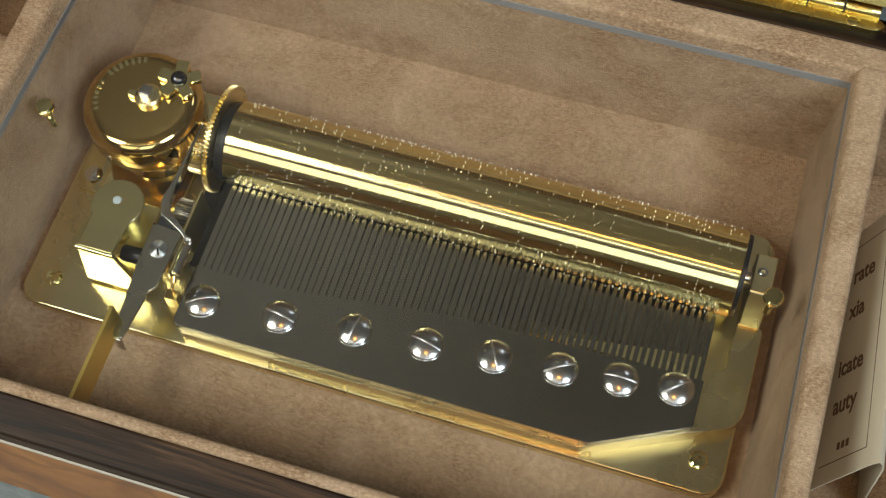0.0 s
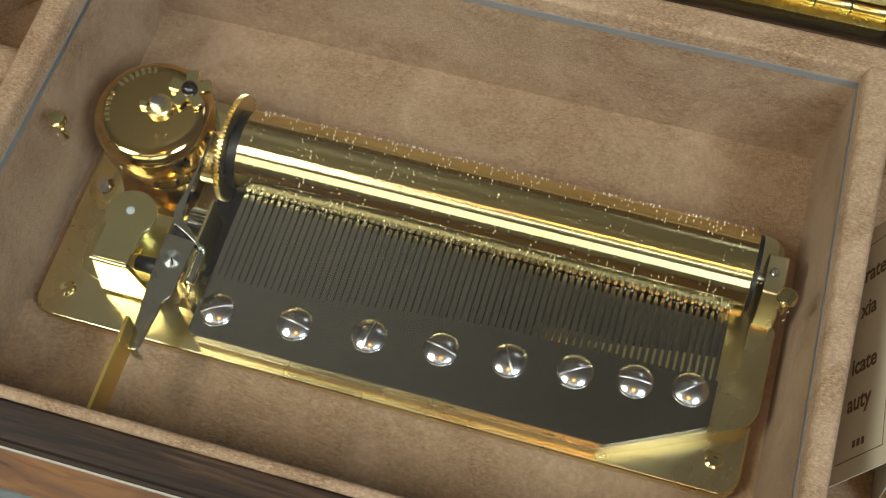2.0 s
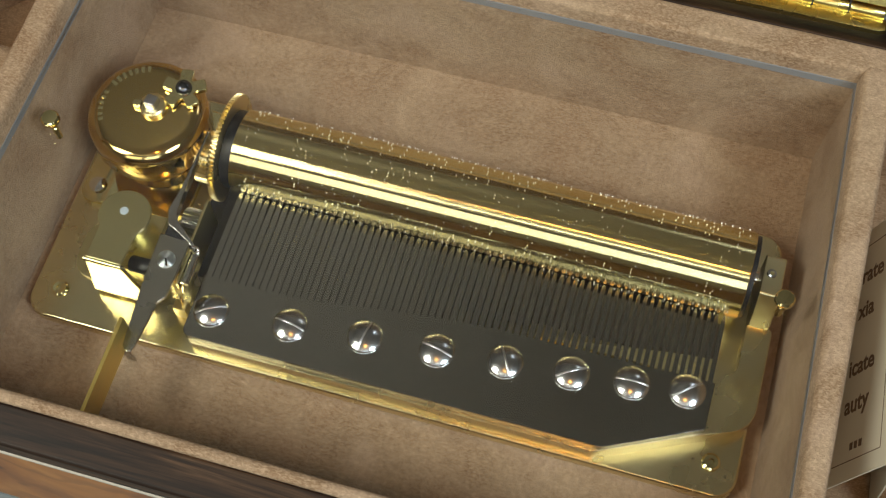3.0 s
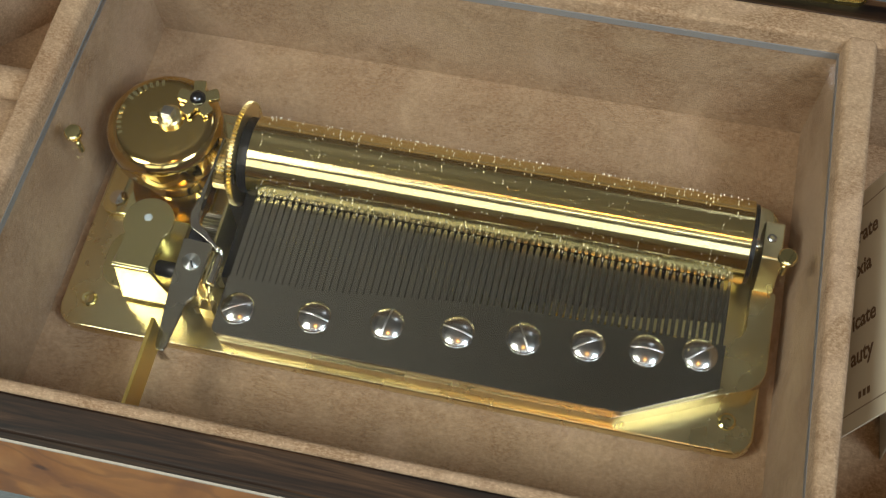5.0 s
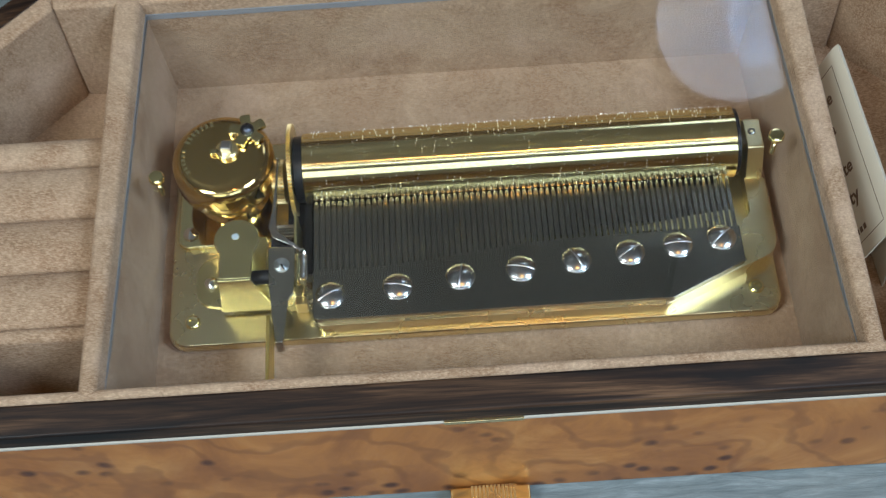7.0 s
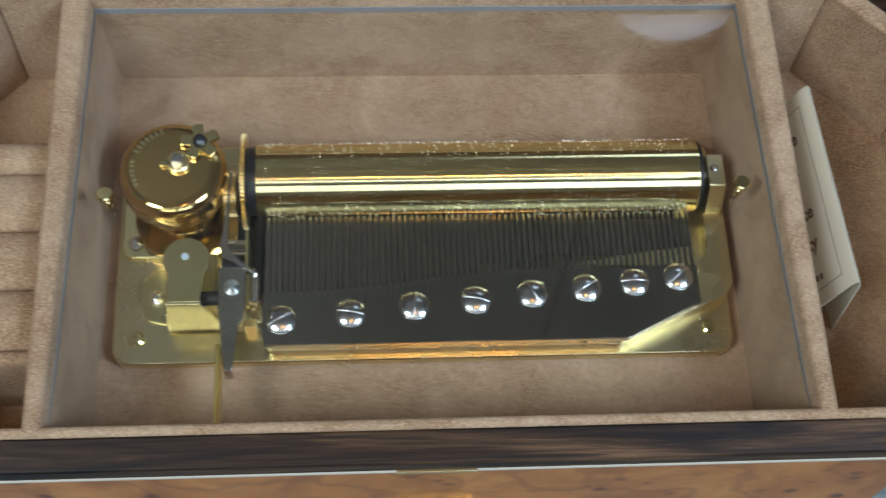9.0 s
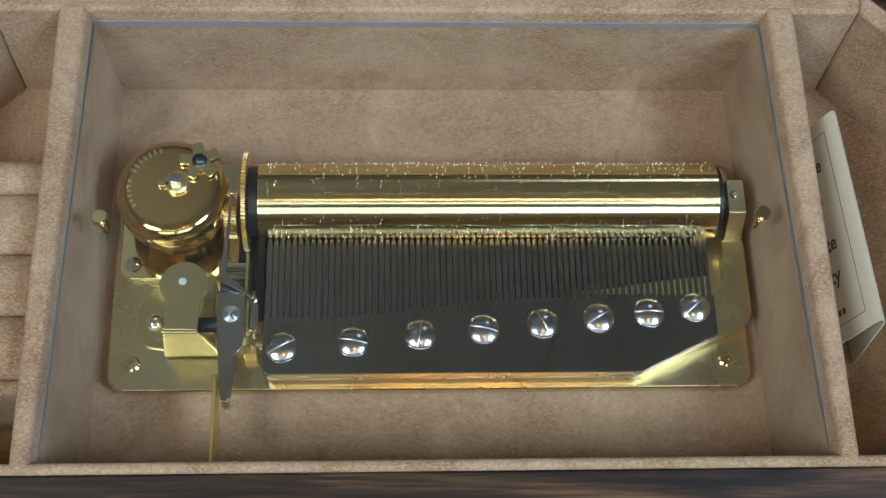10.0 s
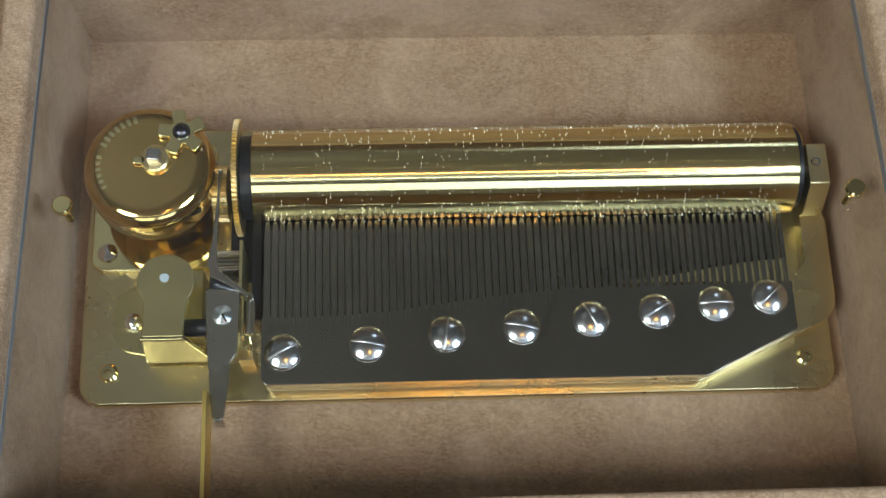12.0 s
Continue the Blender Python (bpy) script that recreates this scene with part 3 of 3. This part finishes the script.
def comb_screws():
    ball, lean = 0.735, 30.4
    rim_h = 0.06
    head = [(ball * math.sin(radians(a)), ball * (math.cos(radians(a)) - math.cos(radians(lean))) + rim_h) for a in (0, 4, 8, 12, 16, 20, 24, 27, 29, lean)] + [(0.376, 0.052), (0.384, 0.04), (0.4, 0.03), (0.402, 0.02), (0.398, 0.0)]
    row = ((-3.81, -2.83, 28), (-2.01, -2.69, -10), (-0.32, -2.51, 80), (1.3, -2.38, -12), (2.81, -2.23, -62), (4.26, -2.09, 30), (5.57, -1.95, 0), (6.76, -1.81, 40))
    for x, y, turn in row:
        z = COMB_Z
        s = part("comb_screw", lathe(head, at(x, y, z), 40), SCREW_NICKEL, movement, "polished domed nickel screw")
        slot = bmesh.new()
        m = at(x, y, z, 0, 0, turn)
        pts = []
        for k in range(13):
            u = -0.362 + 0.724 * k / 12
            h = math.sqrt(ball ** 2 - u * u) - ball * math.cos(radians(lean)) + rim_h + 0.007
            pts.append((u, h))
        rows = [[slot.verts.new(m @ Vector((u, v, h))) for v, h in ((-0.026, hh - 0.012), (0.0, hh), (0.03, hh - 0.002), (0.03, hh - 0.04))] for u, hh in pts]
        for a, b in zip(rows, rows[1:]):
            for i in range(4):
                slot.faces.new((a[i], a[(i + 1) % 4], b[(i + 1) % 4], b[i]))
        slot.faces.new(rows[0])
        slot.faces.new(rows[-1][::-1])
        part("slot", slot, SLOT_NICKEL, s, "straight screw slot", smooth=False)


comb_screws()


def cylinder():
    m = at(0, CYL_Y, CYL_Z) @ ALONG_X
    r = CYL_R
    body = lathe([(0, CYL_X0 + 0.04), (r - 0.1, CYL_X0 + 0.04), (r - 0.03, CYL_X0), (r, CYL_X0 + 0.02), (r, CYL_X1 - 0.02), (r - 0.03, CYL_X1), (r - 0.1, CYL_X1 - 0.04), (0, CYL_X1 - 0.04)], Matrix(), 160)
    bmesh.ops.recalc_face_normals(body, faces=body.faces)
    c = part("pinned_cylinder", body, BRASS_TURNED, movement, "polished turned brass cylinder set with steel pins")
    c.matrix_local = Matrix.Translation((0, CYL_Y * CM, CYL_Z * CM)) @ ALONG_X
    rng = random.Random(7)
    verts, faces = [], []
    pitch = 11.58 / 72
    for k in range(72):
        x = -4.25 + pitch * (k + 0.5)
        w = rng.random() * 0.3
        while w < 2 * math.pi:
            w += rng.expovariate(1.0) * (0.17 if rng.random() < 0.5 else 0.6) + 0.06
            off = x + rng.choice((-0.035, 0.0, 0.035))
            base = len(verts)
            for h, rad in ((r - 0.02, 0.014), (r + 0.032, 0.011)):
                for q in range(5):
                    a = 2 * math.pi * q / 5
                    y, z = rad * math.cos(a), rad * math.sin(a)
                    verts.append(((off + y) * CM, (CYL_Y + h * math.cos(w) - z * math.sin(w)) * CM, (CYL_Z + h * math.sin(w) + z * math.cos(w)) * CM))
            faces += [(base + q, base + (q + 1) % 5, base + 5 + (q + 1) % 5, base + 5 + q) for q in range(5)]
            faces.append(tuple(base + 5 + q for q in range(5)))
    back = (Matrix.Translation((0, CYL_Y * CM, CYL_Z * CM)) @ ALONG_X).inverted()
    mesh = bpy.data.meshes.new("pin_field")
    mesh.from_pydata([back @ Vector(v) for v in verts], [], faces)
    mesh.materials.append(PIN_STEEL)
    pins = new("pin_field", mesh)
    pins.parent = c
    tagged(pins, "tiny bright steel pins", kind="stuff")
    for x0, x1, name in ((CYL_X0 - 0.26, CYL_X0 + 0.03, "end_cap"), (CYL_X1 - 0.03, CYL_X1 + 0.1, "end_cap")):
        part(name, lathe([(0, x0), (r - 0.1, x0), (r - 0.07, x0 + 0.03), (r - 0.07, x1), (0, x1)], m, 64), BLACK, movement, "black end cap")
    part("axle", lathe([(0, CYL_X1), (0.16, CYL_X1), (0.16, 8.1), (0, 8.1)], m, 20), NICKEL, movement)


cylinder()


def gear(name, x0, x1, radius, teeth, depth, y, z, material):
    bm = bmesh.new()
    rings = []
    for x in (x0, x1):
        ring = []
        for k in range(teeth * 4):
            a = 2 * math.pi * k / (teeth * 4)
            r = radius if k % 4 in (0, 1) else radius - depth
            ring.append(bm.verts.new((x, y + r * math.cos(a), z + r * math.sin(a))))
        rings.append(ring)
    n = len(rings[0])
    for k in range(n):
        bm.faces.new((rings[0][k], rings[0][(k + 1) % n], rings[1][(k + 1) % n], rings[1][k]))
    bm.faces.new(rings[0])
    bm.faces.new(rings[1][::-1])
    return part(name, bm, material, movement, smooth=False)


gear("great_wheel", -4.84, -4.73, 1.3, 76, 0.1, CYL_Y, CYL_Z, BRASS_GEAR)
gear("drive_pinion", -5.32, -5.0, 0.62, 30, 0.07, 0.75, 1.95, BRASS_GEAR)
gear("worm_wheel", -5.28, -4.76, 0.36, 22, 0.06, -0.78, 1.45, STEEL_DARK)


def barrel():
    bx, by = -6.6, 1.02
    drum = lathe([(0, 3.1), (1.0, 3.1)] + [(1.04 + 0.36 * math.sin(radians(a)), 2.77 + 0.33 * math.cos(radians(a))) for a in range(4, 91, 8)] + [(1.4, 2.7), (1.4, 2.2), (1.37, 2.1), (1.2, 2.05), (0.98, 2.0), (0.95, 1.3), (1.05, 1.18), (0, 1.18)], at(bx, by, 0), 72)
    b = part("spring_barrel", drum, BRASS_BARREL, movement, "polished brass spring barrel")
    base = prism(rounded([(-8.12, -0.72, 0.3), (-5.4, -0.72, 0.2), (-5.4, 2.4, 0.3), (-8.12, 2.4, 0.3)]), PLATE_Z - 0.005, PLATE_Z + 0.16)
    part("barrel_base", base, BRASS_BRIGHT, movement, bevel=0.05)
    part("base_screw", lathe([(0, 0.1), (0.12, 0.1), (0.2, 0.07), (0.23, 0.0)], at(-7.75, -0.3, PLATE_Z + 0.155), 24), NICKEL, movement)
    ax, ay, sx, sy = -6.43, 1.08, -5.88, 1.66
    part("arbor_collar", lathe([(0, 0.14), (0.27, 0.14), (0.31, 0.11), (0.31, 0.0)], at(ax, ay, 3.1), 28), BRASS_GEAR, b)
    part("collar_finger", prism(rounded([(ax - 0.47, ay - 0.13, 0.06), (ax - 0.2, ay - 0.13, 0), (ax - 0.2, ay + 0.04, 0), (ax - 0.47, ay + 0.04, 0.06)]), 3.11, 3.24), BRASS_BRIGHT, b, bevel=0.02)
    arbor = box(-0.14, 0.14, -0.14, 0.14, 3.1, 3.44)
    arbor.transform(at(ax, ay, 0, 0, 0, -6))
    part("winding_arbor", arbor, SLOT_NICKEL, b, "square steel arbor", bevel=0.04)
    star = []
    for k in range(100):
        w = 2 * math.pi * k / 100
        r = 0.4 + 0.12 * max(-1.0, min(1.0, 2.2 * math.cos(5 * (w - 1.75)) + 0.8))
        star.append((sx + r * math.cos(w), sy + r * math.sin(w)))
    part("stop_star", prism(star, 3.13, 3.26), BRASS_BRIGHT, b, "brass stop-work star", bevel=0.02)
    part("star_stud", lathe([(0, 0.16), (0.09, 0.15), (0.16, 0.1), (0.19, 0.03), (0.19, 0)], at(sx, sy, 3.26), 24), BLUED, b, "dark polished steel stud")
    marks = bmesh.new()
    for k in range(14):
        if k == 6:
            continue
        w = radians(212 - k * 8.1)
        bmesh.ops.create_cube(marks, size=1, matrix=at(bx + 1.04 * math.cos(w), by + 1.04 * math.sin(w), 3.1, 0, 0, math.degrees(w) - 90) @ Matrix.Diagonal((0.075, 0.16 if k > 6 else 0.11, 0.006, 1)))
    part("rim_marks", marks, BRASS_FROST, b, "small pale marks along the rim", smooth=False)


barrel()


def governor():
    cx, cy, r = -6.17, -1.53, 0.6
    arc = [(cx + r * math.cos(w), cy + r * math.sin(w)) for w in (radians(a) for a in range(-42, 223, 12))]
    part("governor_cover", prism([(-6.62, -2.74), (-5.79, -2.74)] + arc, 2.7, 2.8), BRASS_OLIVE, movement, "brushed brass governor cover", bevel=0.03)
    front = bmesh.new()
    q = [front.verts.new(p) for p in ((-6.62, -2.78, 2.74), (-5.79, -2.78, 2.74), (-5.44, -2.83, 1.5), (-5.44, -2.84, 1.16), (-6.78, -2.84, 1.16))]
    back = [front.verts.new((v.co.x, v.co.y + 0.1, v.co.z)) for v in q]
    front.faces.new(q)
    front.faces.new(back[::-1])
    for i in range(5):
        front.faces.new((q[i], back[i], back[(i + 1) % 5], q[(i + 1) % 5]))
    part("governor_front", front, BRASS_FROST, movement, bevel=0.02)
    part("cover_fold", tube([(-6.64, -2.76, 2.745), (-6.2, -2.765, 2.745), (-5.77, -2.76, 2.745)], 0.055, 12), BRASS_BRIGHT, movement, "bright folded edge of the cover")
    part("governor_body", box(-6.62, -5.5, -2.45, -1.0, 1.05, 1.95), BRASS_OLIVE, movement, bevel=0.03)
    part("governor_post", lathe([(0, 0), (0.3, 0), (0.3, 0.8), (0, 0.8)], at(-6.15, -1.5, 1.93), 24), BRASS_OLIVE, movement)
    part("jewel", lathe([(0, 0.02), (0.085, 0.015), (0.1, 0)], at(-6.2, -1.46, 2.8), 24), ENAMEL, movement, "small pale jewel")
    part("governor_base", prism(rounded([(-7.55, -2.5, 0.5), (-6.4, -2.7, 0.1), (-6.4, -1.0, 0.1), (-7.55, -1.1, 0.55)]), PLATE_Z - 0.005, PLATE_Z + 0.07), BRASS_OLIVE, movement, bevel=0.015)
    part("governor_screw", lathe([(0, 0.2), (0.1, 0.19), (0.19, 0.12), (0.22, 0)], at(-7.12, -1.9, PLATE_Z + 0.06), 24), NICKEL, movement)
    part("worm_shaft", lathe([(0, 0), (0.17, 0), (0.19, 0.03), (0.19, 0.75), (0.17, 0.78), (0, 0.78)], at(-5.85, -2.35, 2.1) @ ALONG_X, 24), BLACK, movement, "black worm shaft")


governor()


def lever():
    z = 2.3
    blade = [(-5.41, -1.55), (-5.37, -2.62), (-5.22, -4.3), (-5.15, -4.38), (-5.02, -4.38), (-4.96, -4.3), (-4.85, -3.15), (-4.73, -3.0), (-4.71, -2.6), (-4.69, -1.6)]
    l = part("stop_lever", prism(blade, z - 0.1, z), STEEL_DARK, movement, "dark polished steel stop lever", bevel=0.02)
    part("lever_tip", box(-5.2, -4.98, -4.42, -4.36, 1.7, z - 0.02), NICKEL, l, bevel=0.02)
    screw = part("lever_screw", lathe([(0, 0.075), (0.19, 0.06), (0.21, 0.045), (0.215, 0)], at(-5.04, -2.14, z), 32), TURNED_STEEL, movement, "flat turned steel screw")
    slit = box(-0.02, 0.02, -0.19, 0.0, 0.05, 0.078)
    slit.transform(at(-5.04, -2.14, z, 0, 0, 28))
    part("slot", slit, BLUED, screw)
    part("lever_post", lathe([(0, 0), (0.25, 0), (0.25, 1.2), (0, 1.2)], at(-5.04, -2.12, PLATE_Z), 24), BRASS_SATIN, movement)
    turns = [(0, -2.56)]
    for k in range(25):
        y = -2.56 + 0.029 * k
        turns += [(0.088, y), (0.103, y + 0.008), (0.103, y + 0.018), (0.088, y + 0.026)]
    turns.append((0, turns[-1][1]))
    part("coil_spring", lathe(turns, at(-4.47, 0, 2.2) @ ALONG_Y, 20), NICKEL, movement, "bright close-wound coil spring")
    part("spring_foot", box(-4.78, -4.46, -2.92, -2.68, PLATE_Z - 0.005, 1.5), BRASS_GEAR, movement, bevel=0.025)
    part("spring_hook", tube([(-4.47, -1.86, 2.2), (-4.42, -1.76, 2.27), (-4.47, -1.68, 2.32), (-4.58, -1.72, 2.33)], 0.035), NICKEL, movement)
    part("spring_anchor", tube([(-4.47, -2.6, 2.16), (-4.45, -2.72, 2.12), (-4.52, -2.78, 1.9), (-4.62, -2.78, 1.0)], 0.035), BRASS_BRIGHT, movement)
    arm = bmesh.new()
    course = ((-5.1, 0.95, 2.8, 0.03), (-5.14, 0.2, 2.74, 0.035), (-5.2, -0.6, 2.64, 0.06), (-5.26, -1.05, 2.54, 0.11), (-5.19, -1.28, 2.46, 0.12), (-4.95, -1.42, 2.43, 0.08), (-4.7, -1.58, 2.38, 0.05), (-4.5, -1.74, 2.33, 0.04))
    ribs = []
    for i, (x, y, z, w) in enumerate(course):
        p, q = Vector(course[max(0, i - 1)][:3]), Vector(course[min(len(course) - 1, i + 1)][:3])
        side = (q - p).cross(Vector((0, 0, 1))).normalized() * w
        c = Vector((x, y, z))
        ribs.append([arm.verts.new(v) for v in (c - side, c + side, c + side * 0.7 - Vector((0, 0, 0.3 if i < 4 else 0.1)), c - side * 0.7 - Vector((0, 0, 0.3 if i < 4 else 0.1)))])
    for a, b in zip(ribs, ribs[1:]):
        for i in range(4):
            arm.faces.new((a[i], a[(i + 1) % 4], b[(i + 1) % 4], b[i]))
    arm.faces.new(ribs[0])
    arm.faces.new(ribs[-1][::-1])
    part("lever_arm", arm, ARM_STEEL, movement, "bent bright steel arm", bevel=0.02)
    flap = prism([(-5.34, -1.62), (-4.6, -1.62), (-4.72, -1.5), (-5.2, -1.28), (-5.34, -1.2)], 1.95, 2.24)
    part("lever_flap", flap, BLUED, movement, "blued steel flap", bevel=0.03)
    part("spring_guide", box(-4.66, -4.6, -2.6, -1.75, 1.95, 2.2), BRASS_BRIGHT, movement, bevel=0.012)
    part("side_strip", box(-4.72, -4.65, -1.6, -0.45, 1.0, 2.25), BRASS_OLIVE, movement, bevel=0.012)
    part("cross_bracket", box(-5.35, -4.74, -1.25, -1.1, 1.0, 1.5), BRASS_SATIN, movement, bevel=0.03)


lever()
tagged(link("stop_rod", box(-5.35, -5.26, -6.5, -3.85, 1.85, 2.75), BRASS_ROD, bevel=0.015), "thin upright satin brass strip from the case front to the movement", "brass strip")


# ---- round lamp above, at the back ----
def round_lamp():
    l = thing("round_lamp", "round white lamp hanging above the case", "lamp")
    m = at(22, 45, 54, -42, 12, 0)
    part("diffuser", lathe([(0, 0.0), (5.8, 0.0), (6.1, 0.6), (0, 0.6)], m, 48), make_glow("lamp_glow", (0.92, 0.96, 1.0), 1.9), l, "white frosted diffuser")
    core = at(24.0, 44.0, 53.2, -42, 12, 0)
    part("bulb_cover", lathe([(0, -0.3), (2.2, -0.2), (2.6, 0.4), (0, 0.4)], core, 40), make_glow("bulb_glow", (0.72, 0.84, 1.0), 3.2), l, "bluish bulb cover")
    part("cord", tube([(22, 47, 57), (22, 48, 120), (22, 48, 250)], 0.3, 8), BLACK, l)
    part("shade", lathe([(6.2, -0.2), (6.4, 0.7), (4.0, 4.0), (0, 4.2)], m, 48), WHITE_PAINT, l)


round_lamp()
